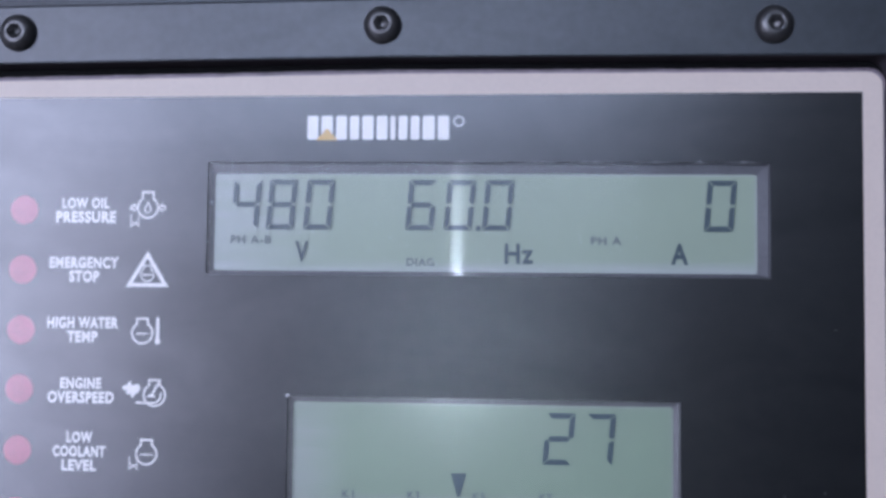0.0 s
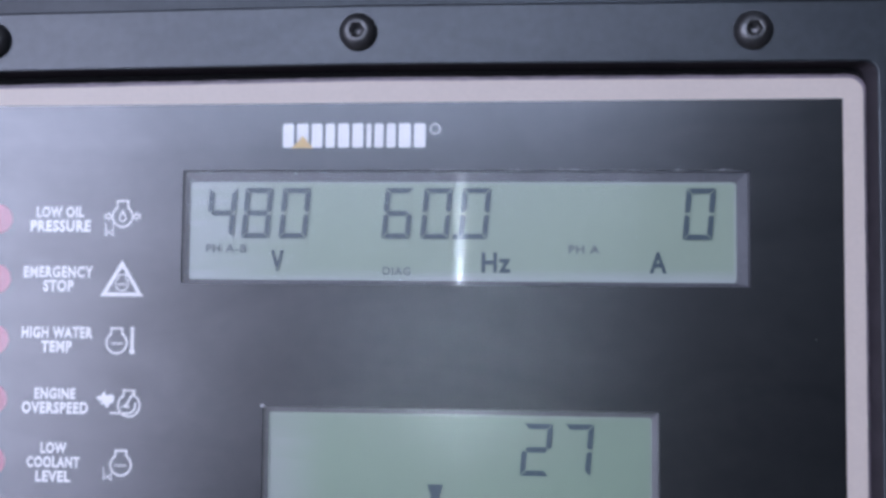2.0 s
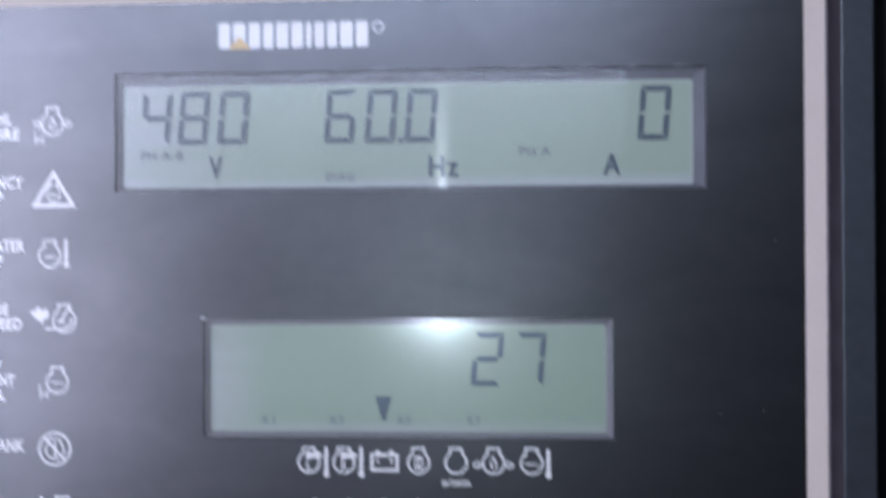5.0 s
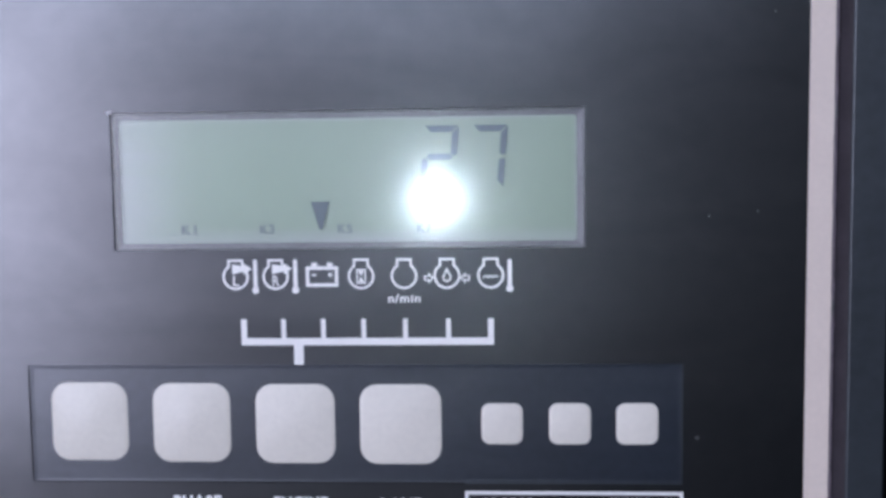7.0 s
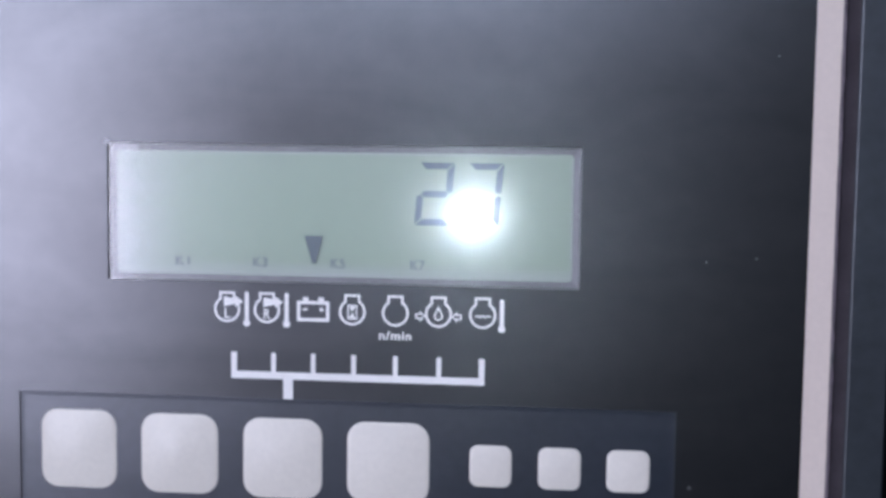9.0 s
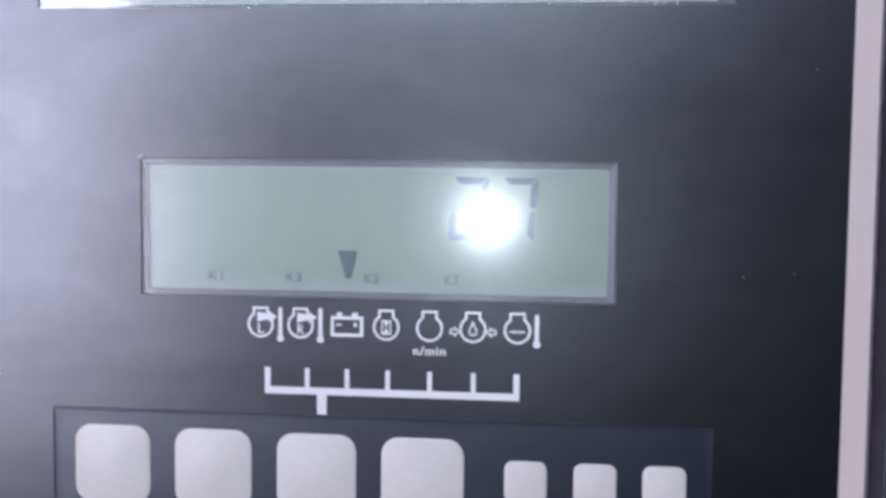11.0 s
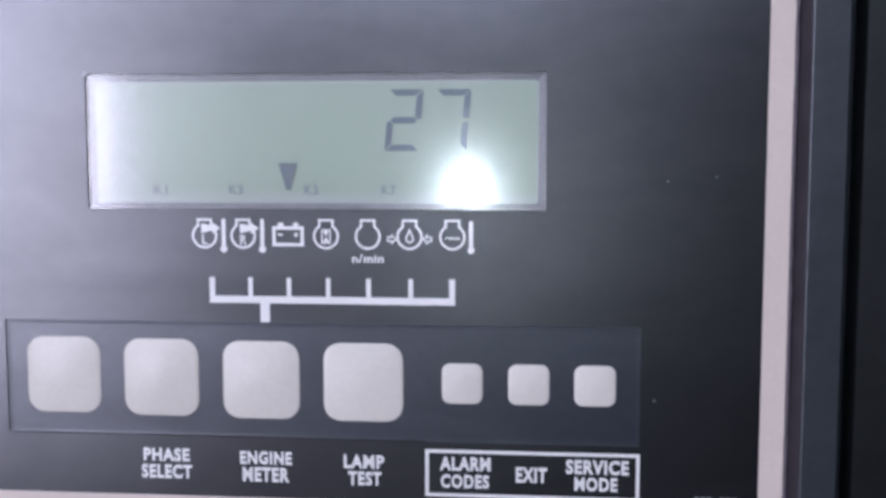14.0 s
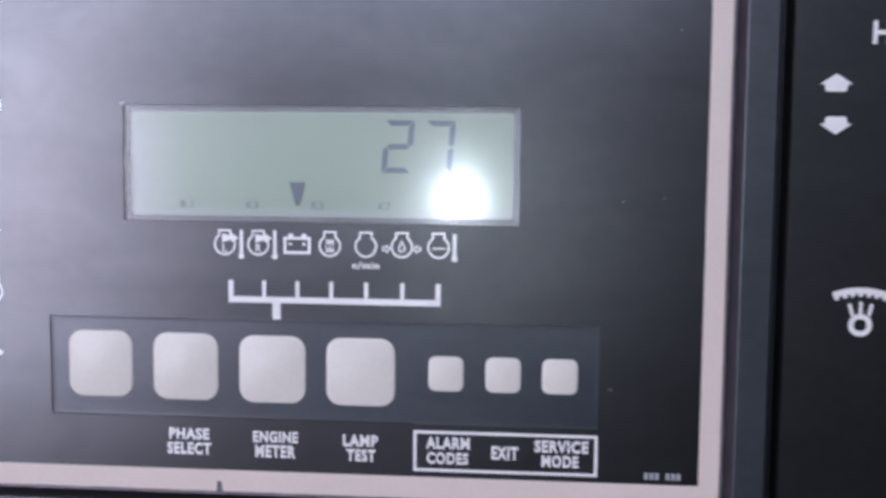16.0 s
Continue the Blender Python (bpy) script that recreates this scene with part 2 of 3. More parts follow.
def finish(name, bm, mat, parent=None, label="", smooth=False):
    me = bpy.data.meshes.new(name)
    bmesh.ops.recalc_face_normals(bm, faces=bm.faces[:])
    bm.to_mesh(me)
    bm.free()
    if smooth:
        for p in me.polygons:
            p.use_smooth = True
    me.materials.append(mat)
    ob = new(name, me)
    ob.parent = parent
    if label:
        tagged(ob, label)
    return ob


def part(name, bm, mat, parent, label="", smooth=False):
    return finish(name, bm, mat, parent, label, smooth)


def panel_thing(name, label, category, group=""):
    """An Empty at the panel's origin, whose parts are in panel coordinates."""
    ob = new(name)
    ob.empty_display_size = 0.02
    ob.matrix_world = pose(0, 0, Z0, 90, 0, 0)
    return tagged(ob, label, category, group)


def vert(bm, u, v, h):
    return bm.verts.new((u * MM, v * MM, h * MM))


def rounded(rect, r, n=5):
    """A rectangle's outline (u0, v0, u1, v1) with round corners, counter-clockwise."""
    u0, v0, u1, v1 = rect
    r = max(r, 0.01)
    out = []
    for cu, cv, a in ((u1 - r, v1 - r, 0), (u0 + r, v1 - r, 90), (u0 + r, v0 + r, 180), (u1 - r, v0 + r, 270)):
        for k in range(n + 1):
            b = radians(a + 90 * k / n)
            out.append((cu + r * math.cos(b), cv + r * math.sin(b)))
    return out


def circle(cu, cv, r, n=32):
    return [(cu + r * math.cos(2 * math.pi * k / n), cv + r * math.sin(2 * math.pi * k / n)) for k in range(n)]


def hexagon(cu, cv, flat, n=36):
    """n points round a hexagon with that half width across flats."""
    out = []
    for k in range(n):
        a = 2 * math.pi * k / n
        d = flat / math.cos((a % (math.pi / 3)) - math.pi / 6)
        out.append((cu + d * math.cos(a), cv + d * math.sin(a)))
    return out


def lofted(loops, cap_first=False, cap_last=True, bow=False):
    """Bridges outlines [(points, h), ...] of equal length. bow: the upper side is bent down at its left end to fit the
    view.
    """
    bm = bmesh.new()
    if bow:
        loops = [([(u, v - (0.0125 * max(45 - u, 0) if v > 0 else 0)) for u, v in split(pts)], h) for pts, h in loops]
    rings = [[vert(bm, u, v, h) for u, v in pts] for pts, h in loops]
    for a, b in zip(rings, rings[1:]):
        for i in range(len(a)):
            j = (i + 1) % len(a)
            bm.faces.new((a[i], a[j], b[j], b[i]))
    if cap_first:
        bm.faces.new(rings[0])
    if cap_last:
        bm.faces.new(rings[-1])
    return bm


def split(pts):
    """Adds a point in the middle of the two long upper edges, where a bow begins."""
    out = []
    for (a, b), (c, d) in zip(pts, pts[1:] + pts[:1]):
        out.append((a, b))
        if b > 0 and abs(c - a) > 60:
            out.append((45.0, b))
    return out


def worn(pts, amount, seed, step=1.6):
    """An outline with extra points along its long sides, each moved a little at random."""
    wear, out = random.Random(seed), []
    for (a, b), (c, d) in zip(pts, pts[1:] + pts[:1]):
        n = max(1, int(math.hypot(c - a, d - b) / step))
        for k in range(n):
            jog = amount * (wear.random() - 0.5) * (1 if n > 1 else 0) * (2.2 if wear.random() < 0.12 else 1)
            out.append((a + (c - a) * k / n + jog * (abs(d - b) > abs(c - a)), b + (d - b) * k / n + jog * (abs(c - a) >= abs(d - b))))
    return out


def dip_left(pts):
    """The plate's upper side, lowered towards its left end to fit the camera's view."""
    return [(u, v - (0.2 + 0.0155 * max(45 - u, 0) if v > 0 else 0)) for u, v in pts]


def drawn_in(pts, rect):
    """An outline pressed into a rectangle."""
    return [(min(max(u, rect[0]), rect[2]), min(max(v, rect[1]), rect[3])) for u, v in pts]


def inset(rect, d):
    return (rect[0] + d, rect[1] + d, rect[2] - d, rect[3] - d)


def sheet(rect, holes, h, deep):
    """A flat sheet with rectangular holes and edges that go deep below it."""
    us = sorted({rect[0], rect[2], *[x for o in holes for x in (o[0], o[2])]})
    vs = sorted({rect[1], rect[3], *[x for o in holes for x in (o[1], o[3])]})
    bm = bmesh.new()
    top = {(u, v): vert(bm, u, v, h) for u in us for v in vs}
    for a, b in zip(us, us[1:]):
        for c, d in zip(vs, vs[1:]):
            mu, mv = (a + b) / 2, (c + d) / 2
            if not any(o[0] < mu < o[2] and o[1] < mv < o[3] for o in holes):
                bm.faces.new((top[a, c], top[b, c], top[b, d], top[a, d]))
    low = {}
    for e in [e for e in bm.edges if e.is_boundary]:
        for w in e.verts:
            if w not in low:
                low[w] = bm.verts.new((w.co.x, w.co.y, w.co.z - deep * MM))
        p, q = e.verts
        bm.faces.new((p, q, low[q], low[p]))
    for w in [w for w in bm.verts if not w.link_faces]:
        bm.verts.remove(w)
    return bm


def stroke(bm, pts, w, h, closed=False):
    """A line of width w along pts with mitred corners, as flat ink."""
    n = len(pts)
    left, right = [], []
    for i, (u, v) in enumerate(pts):
        a = pts[i - 1] if i or closed else None
        b = pts[(i + 1) % n] if i < n - 1 or closed else None
        dirs = []
        for s, e in ((a, (u, v)), ((u, v), b)):
            if s and e:
                d = Vector((e[0] - s[0], e[1] - s[1]))
                if d.length > 1e-9:
                    dirs.append(d.normalized())
        normals = [Vector((-d.y, d.x)) for d in dirs]
        m = sum(normals, Vector((0, 0))).normalized()
        k = w / 2 / max(m.dot(normals[0]), 0.4)
        left.append(vert(bm, u + m.x * k, v + m.y * k, h))
        right.append(vert(bm, u - m.x * k, v - m.y * k, h))
    for i in range(n if closed else n - 1):
        j = (i + 1) % n
        bm.faces.new((left[i], right[i], right[j], left[j]))


def solid(bm, pts, h):
    bm.faces.new([vert(bm, u, v, h) for u, v in pts])


def lettering(name, body, box, mat, parent, h, bold=0.02, label=""):
    """Words in the built-in font, fitted into box (u0, v0, u1, v1)."""
    cu = bpy.data.curves.new(name, "FONT")
    cu.body, cu.offset, cu.resolution_u, cu.space_character = body, bold, 3, 1.12
    ob = new(name, cu)
    me = bpy.data.meshes.new_from_object(ob)
    bpy.data.objects.remove(ob)
    xs, ys = [w.co.x for w in me.vertices], [w.co.y for w in me.vertices]
    x0, x1, y0, y1 = min(xs), max(xs), min(ys), max(ys)
    for w in me.vertices:
        w.co = ((box[0] + (w.co.x - x0) / (x1 - x0) * (box[2] - box[0])) * MM,
                (box[1] + (w.co.y - y0) / (y1 - y0) * (box[3] - box[1])) * MM, h * MM)
    word = new(name)
    word.empty_display_size = 0.003
    word.parent = parent
    tagged(word, label)
    for verts, faces in glyphs(me):
        piece = bpy.data.meshes.new("letter")
        piece.from_pydata(verts, [], faces)
        piece.materials.append(mat)
        new("letter", piece).parent = word
    bpy.data.meshes.remove(me)
    return word


def glyphs(me):
    """The letters of a mesh of words, from left to right: connected faces, a dot with its stem."""
    root = list(range(len(me.vertices)))

    def top(k):
        while root[k] != k:
            k = root[k]
        return k

    for p in me.polygons:
        for k in p.vertices[1:]:
            root[top(k)] = top(p.vertices[0])
    sets = {}
    for k in range(len(root)):
        sets.setdefault(top(k), []).append(k)
    spans = sorted((min(me.vertices[k].co.x for k in ks), max(me.vertices[k].co.x for k in ks), ks) for ks in sets.values())
    groups = []
    for x0, x1, ks in spans:
        if groups and x1 < groups[-1][1] + 0.3 * (x1 - x0):
            groups[-1][2].extend(ks)
        else:
            groups.append([x0, x1, list(ks)])
    for _, _, ks in groups:
        place = {k: n for n, k in enumerate(ks)}
        yield [me.vertices[k].co[:] for k in ks], [[place[k] for k in p.vertices] for p in me.polygons if p.vertices[0] in place]


def block(x0, y0, z0, x1, y1, z1):
    bm = bmesh.new()
    bmesh.ops.create_cube(bm, size=1)
    for w in bm.verts:
        w.co = ((x0 + x1) / 2 + w.co.x * (x1 - x0), (y0 + y1) / 2 + w.co.y * (y1 - y0), (z0 + z1) / 2 + w.co.z * (z1 - z0))
    return bm


# ---- the room that closes the place ----
def structure(name, boxes, mat, label):
    bm = bmesh.new()
    for b in boxes:
        piece = block(*b)
        me = bpy.data.meshes.new("piece")
        piece.to_mesh(me)
        piece.free()
        bm.from_mesh(me)
        bpy.data.meshes.remove(me)
    return tagged(finish(name, bm, mat), label, name.split("_")[0], kind="structure")


X0, X1, Y1, TOP = -3.2, 2.2, 0.62, 2.9
structure("floor", [(X0, WALL_BACK, -0.15, X1, Y1, 0)], CONCRETE, "bare grey concrete floor of the room")
structure("ceiling", [(X0, WALL_BACK, TOP, X1, Y1, TOP + 0.15)], WALL, "plain grey painted ceiling")
structure("wall_north", [(X0 - 0.15, Y1, -0.15, X1 + 0.15, Y1 + 0.15, TOP + 0.15)], WALL, "plain grey wall behind the cabinet")
structure("wall_west", [(X0 - 0.15, WALL_BACK, -0.15, X0, Y1, TOP + 0.15)], WALL, "plain grey side wall")
structure("wall_east", [(X1, WALL_BACK, -0.15, X1 + 0.15, Y1, TOP + 0.15)], WALL, "plain grey side wall")
wx0, wx1, wz0, wz1 = WINDOW
BACK = WALL_BACK - 0.15
tx0, tx1, tz0, tz1 = FILL_STRIP
structure("wall_south", [(X0 - 0.15, BACK, -0.15, wx0, WALL_BACK, TOP + 0.15), (wx1, BACK, -0.15, tx0, WALL_BACK, TOP + 0.15),
                         (wx0, BACK, -0.15, wx1, WALL_BACK, wz0), (wx0, BACK, wz1, wx1, WALL_BACK, TOP + 0.15),
                         (tx0, BACK, -0.15, tx1, WALL_BACK, tz0), (tx0, BACK, tz1, tx1, WALL_BACK, TOP + 0.15),
                         (tx1, BACK, -0.15, X1 + 0.15, WALL_BACK, TOP + 0.15)],
          WALL, "plain grey wall with a window and an added opening for the strip light")

# unseen lamp added as a fixed stand-in for the light mirrored in the displays
lamp = new("stand_in_lamp")
lamp.matrix_world = pose(*LAMP_AT, 90, 0, 180)
tagged(lamp, "round lit lamp added opposite the panel to give the spot mirrored in the displays", "lamp")
part("housing", lofted([(circle(0, 0, 45), 0), (circle(0, 0, 45), 16), (circle(0, 0, 40), 20), (circle(0, 0, 12.5), 20), (circle(0, 0, 12.5), 10)], cap_last=False), PAINT, lamp)
part("diffuser", lofted([(circle(0, 0, 11.5), 14), (circle(0, 0, 11.2), 20), (circle(0, 0, 8.7), 22.5), (circle(0, 0, 5), 24), (circle(0, 0, 2), 24.5)]), DIFFUSER, lamp, "glowing opal glass", True)

# ---- the cabinet behind everything ----
cabinet = new("switch_cabinet")
cabinet.matrix_world = pose(0.06, 0.0, 0)
tagged(cabinet, "blue-black painted steel control cabinet standing on the floor", "cabinet")
part("body", block(-0.42, 0.014, 0.06, 0.42, 0.60, 1.95), PAINT, cabinet)
part("front", block(-0.40, 0.0085, 0.08, 0.40, 0.0135, 1.93), DOOR, cabinet)
part("plinth", block(-0.40, 0.03, 0.0, 0.40, 0.60, 0.06), DULL_BLACK, cabinet)

# ---- mounting frame with its button-head screws ----
frame_thing = panel_thing("mounting_frame", "blue-black painted metal frame with dark button-head screws", "frame")
F_OUT, F_IN, F_BASE = (-93.0, -170.0, 177.4, 41.3), (-80.6, -156.5, 169.6, 26.2), (-79.6, -156.3, 168.1, 26.0)
part("inner_lip", lofted([(rounded(F_BASE, 3.4), -8.4), (rounded(F_BASE, 3.4), -2.4), (rounded(F_IN, 3.0), 2.05)], cap_last=False, bow=True),
     LIP, frame_thing, "dull purple-grey sloping inner lip")
part("bezel", lofted([(rounded(F_IN, 3.0), 2.05), (rounded(inset(F_IN, -0.18), 3.1), 2.3),
                              (rounded(inset(F_IN, -0.5), 3.4), 2.4), (rounded(inset(F_OUT, 0.6), 2.0), 2.4), (rounded(F_OUT, 2.4), 1.7),
                              (rounded(F_OUT, 2.4), -8.4)], cap_last=False, bow=True), PAINT, frame_thing)
for su, sv in ((-49.3, 32.9), (44.3, 34.3), (140.4, 33.8)):
    part("screw", lofted([(circle(su, sv, 4.75, 36), 2.4), (circle(su, sv, 4.75, 36), 2.9), (circle(su, sv, 4.45, 36), 3.7),
                                 (circle(su, sv, 3.8, 36), 4.5), (circle(su, sv, 2.9, 36), 5.05), (circle(su, sv, 2.3, 36), 5.2), (hexagon(su, sv, 1.75), 5.15), (hexagon(su, sv, 1.55), 4.95),
                                 (hexagon(su, sv, 1.5), 2.9)]), STEEL, frame_thing, "black steel button-head screw with hex socket", True)

# black sheet gives the gap its shade
part("gap_backing", sheet((-82.0, -158.0, 172.5, 27.5), [(-60, -140, 150, 10)], -4.2, 1.0), DULL_BLACK, frame_thing, "black sheet added to darken the gap round the plate")

# ---- control module: plate, film, displays, keys, print ----
module = panel_thing("control_module", "dark generator control module with two displays and white keys", "control panel")
P_OUT, P_IN = (-77.4, -154.1, 167.1, 22.9), (-71.9, -148.5, 162.0, 17.1)
P_RIM = (-78.6, -155.2, 167.95, 23.9)
rim_edge = dip_left(worn(rounded(P_RIM, 4.2), 0.16, 5))
part("plate_edge", lofted([(rim_edge, -4.0), (rim_edge, -1.2), (drawn_in(rim_edge, inset(P_RIM, 0.2)), -0.9), (drawn_in(rim_edge, inset(P_RIM, 5.0)), -0.86)], cap_last=False),
     PLUM, module, "dull plum-grey rim of the plate")
border_edge = dip_left(worn(rounded(P_OUT, 3.6), 0.09, 3))
border_mid = [(u + (0.22 if u < 0 else -0.22) * (abs(u - 44.85) > 118), v + (0.22 if v < -65 else -0.22) * (abs(v + 65.6) > 85)) for u, v in border_edge]
border_in = drawn_in(border_edge, inset(P_IN, 2.0))
part("border", lofted([(border_edge, -0.85), (border_edge, -0.2), (border_mid, 0.0), (border_in, 0.0)], cap_last=False),
     SILVER, module, "pinkish silver border with rounded outer corners")
WIN_A, WIN_B, PAD = (0.1, -28.15, 139.95, 0.2), (21.5, -86.6, 118.2, -58.35), (2.2, -135.4, 137.8, -110.4)
film_sheet = sheet(P_IN, [WIN_A, WIN_B, PAD], 0.15, 0.5)
for w in film_sheet.verts:
    if w.co.y > 0.01:
        w.co.y += 0.0045 * (w.co.x - 0.05)      # upper edge skewed to fit the camera's view
part("overlay", film_sheet, OVERLAY, module, "matt black printed film")

# displays
SLANT = 0.085
SEGS = {"0": "abcdef", "1": "bc", "2": "abged", "4": "fgbc", "6": "afgedc", "7": "abc", "8": "abcdefg"}


def digit(char, u, v, parent, w=7.15, tall=12.7, th=1.35):
    """One slanted seven-segment figure, its lower left corner at (u, v)."""
    bm = bmesh.new()
    g, half = 0.16, tall / 2
    shapes = {
        "a": [(g, tall), (w - g, tall), (w - th - g, tall - th), (th + g, tall - th)],
        "d": [(g, 0), (w - g, 0), (w - th - g, th), (th + g, th)],
        "g": [(th * 0.6, half), (th + 0.1, half + th / 2), (w - th - 0.1, half + th / 2), (w - th * 0.6, half), (w - th - 0.1, half - th / 2), (th + 0.1, half - th / 2)],
        "f": [(0, tall - g), (th, tall - th - g), (th, half + 0.75), (th * 0.45, half + g), (0, half + 0.5)],
        "e": [(0, g), (th, th + g), (th, half - 0.75), (th * 0.45, half - g), (0, half - 0.5)],
        "b": [(w, tall - g), (w - th, tall - th - g), (w - th, half + 0.75), (w - th * 0.45, half + g), (w, half + 0.5)],
        "c": [(w, g), (w - th, th + g), (w - th, half - 0.75), (w - th * 0.45, half - g), (w, half - 0.5)],
    }
    for s in SEGS[char]:
        solid(bm, [(u + a + SLANT * b, v + b) for a, b in shapes[s]], LCD_H + 0.45)
    return part("digit", bm, SEGMENT, parent)


LCD_H = -2.3


def display(win, inner, pane_material, glass, wall, label):
    """A sunk display: sloping surround and a grey-green face."""
    face = part("display", lofted([(rounded(inner, 0.4), LCD_H - 0.6), (rounded(inner, 0.4), LCD_H)]), glass, module, label)
    part("surround", lofted([(rounded(inset(win, -0.4), 0.5), -0.4), (rounded(inset(win, 0.06), 0.5), -0.38), (rounded(inset(win, 0.22), 0.5), -1.75), (rounded(inset(inner, 0.2), 0.8), LCD_H + 0.03),
                             (rounded(inset(inner, 0.2), 0.8), LCD_H - 0.4)], cap_last=False), wall, face)
    bm = bmesh.new()
    solid(bm, rounded(inset(win, 0.03), 0.5), -0.3)
    pane = part("window_pane", bm, pane_material, face, "clear hazy plastic window")
    pane.visible_shadow = False
    return face


# margin tone stands in for window glare, widest at left
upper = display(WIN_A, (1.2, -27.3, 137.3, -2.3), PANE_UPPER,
                lcd_face("upper display glass", LCD_GREEN, HAZE_TONE, (1.2, -27.3, 137.3, -2.3), (36.0, 1.2, 4.0, 1.0)), LCD_WALL,
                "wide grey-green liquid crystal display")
for c, du in zip("480600" + "0", (5.4, 14.55, 24.1, 50.05, 59.75, 69.3, 124.05)):
    digit(c, du, -16.7, upper)
bm = bmesh.new()
solid(bm, rounded((67.9, -16.8, 69.1, -15.5), 0.3), LCD_H + 0.45)
part("decimal_point", bm, SEGMENT, upper)
for word, box in (("V", (22.3, -24.9, 25.6, -19.6)), ("Hz", (75.1, -25.0, 82.3, -19.9)), ("A", (116.1, -24.9, 120.3, -19.7))):
    lettering("unit_letter", word, box, SEGMENT, upper, LCD_H + 0.45, 0.03)
for word, box in (("PH A-B", (5.7, -20.3, 16.1, -18.2)), ("DIAG", (50.6, -25.7, 57.5, -23.7)), ("PH A", (96.5, -20.1, 104.0, -18.1))):
    lettering("small_lettering", word, box, SEGMENT_FAINT, upper, LCD_H + 0.45, 0.02)

# left margin lightened in colour here too, for reflected daylight
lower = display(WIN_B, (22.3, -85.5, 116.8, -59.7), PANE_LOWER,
                lcd_face("lower display glass", (0.262, 0.336, 0.247), (0.352, 0.38, 0.35), (22.3, -85.5, 116.8, -59.7), (17.0, 1.0, 4.0, 1.0)), LCD_WALL_LIT,
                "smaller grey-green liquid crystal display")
digit("2", 84.7, -74.4, lower)
digit("7", 94.6, -74.4, lower)
bm = bmesh.new()
solid(bm, [(62.2, -76.9), (66.1, -76.9), (64.6, -82.6), (63.8, -82.6)], LCD_H + 0.45)
part("pointer", bm, SEGMENT, lower, "dark pointer wedge above the battery sign")
for word, cu in (("K1", 36.6), ("K3", 53.0), ("K5", 69.2), ("K7", 85.6)):
    lettering("small_lettering", word, (cu - 1.5, -83.5, cu + 1.5, -81.5), SEGMENT_FAINT, lower, LCD_H + 0.45, 0.02)

# keypad
pad = part("keypad", sheet((PAD[0] - 0.3, PAD[1] - 0.3, PAD[2] + 0.3, PAD[3] + 0.3), [], 0.1, 0.3), KEYFILM, module, "glossier black keypad field, slightly sunk")
part("rim", lofted([(rounded(inset(PAD, -0.02), 0.3), 0.145), (rounded(inset(PAD, 0.4), 0.5), 0.13), (rounded(inset(PAD, 0.9), 0.8), 0.104)], cap_last=False), KEYFILM, pad, "sloping edge of the sunk field")
# black strips draw the shadow along the sunk field's left and lower edges
part("shade_strip", lofted([(rounded((PAD[0] - 0.3, PAD[1] + 0.2, PAD[0] + 0.12, PAD[3] - 0.1), 0.1), 0.1), (rounded((PAD[0] - 0.25, PAD[1] + 0.25, PAD[0] + 0.08, PAD[3] - 0.15), 0.1), 0.17)]),
     DULL_BLACK, pad, "black strip in place of the shadow at the sunk field's edge")
part("shade_strip", lofted([(rounded((PAD[0] - 0.1, PAD[1] - 0.1, 96.0, PAD[1] + 0.3), 0.1), 0.1), (rounded((PAD[0], PAD[1], 92.0, PAD[1] + 0.2), 0.1), 0.16)]), DULL_BLACK, pad)
for cv, cl in ((-121.6, 6.4), (-123.4, 7.0), (-125.0, 6.0)):
    ridge = (89.2 + 0.1 * cl, cv - 0.4, 89.0 + cl, cv + 0.4)
    part("crease", lofted([(rounded(ridge, 0.38), 0.09), (rounded(inset(ridge, 0.2), 0.18), 0.11), (rounded(inset(ridge, 0.38), 0.02), 0.118)]), KEYFILM, pad, "", True)



def key(rect, r, high, parent):
    """A domed key with soft shoulders."""
    half = min(rect[2] - rect[0], rect[3] - rect[1]) / 2
    loops = [(rounded(rect, r), -0.04), (rounded(rect, r), 0.12), (rounded(inset(rect, 0.15), r - 0.05), 0.19)]
    for k in (0.06, 0.14, 0.26, 0.42, 0.6, 0.8, 0.94):
        loops.append((rounded(inset(rect, half * k), half * (1 - k) * min(0.98, r / half + 1.5 * k)), high * (1 - (1 - k) ** 1.55) + 0.22))
    bm = lofted(loops, cap_last=False)
    bm.verts.ensure_lookup_table()
    ring = bm.verts[-len(loops[0][0]):]
    tip = vert(bm, (rect[0] + rect[2]) / 2, (rect[1] + rect[3]) / 2, high + 0.22)
    for a, b in zip(ring, ring[1:] + ring[:1]):
        bm.faces.new((a, b, tip))
    return part("key", bm, BUTTON, parent, "", True)


for u0, u1, v0, v1 in ((6.8, 22.8, -130.6, -114.3), (28.4, 44.5, -130.9, -114.5), (50.1, 66.4, -131.1, -114.7), (71.85, 88.5, -131.2, -114.8)):
    key((u0 - 0.1, v0 - 0.1, u1 + 0.2, v1 + 0.25), 3.6, 0.9, pad)
for u0, u1 in ((97.0, 105.2), (110.85, 119.05), (124.5, 132.7)):
    key((u0 - 0.15, -127.1, u1 + 0.2, -118.5), 1.8, 0.5, pad)

# print on the film
INK = 0.21


def printed(name, draw, mat=WHITE_INK, label=""):
    bm = bmesh.new()
    draw(bm)
    return part(name, bm, mat, module, label)


for v in (-12.2, -27.4, -42.7, -57.65, -73.0, -88.6):
    part("led", lofted([(circle(-47.4, v, 3.65), 0.1), (circle(-47.4, v, 3.6), 0.17), (circle(-47.4, v, 1.2), 0.175)]), LED, module, "pinkish red warning lamp window")

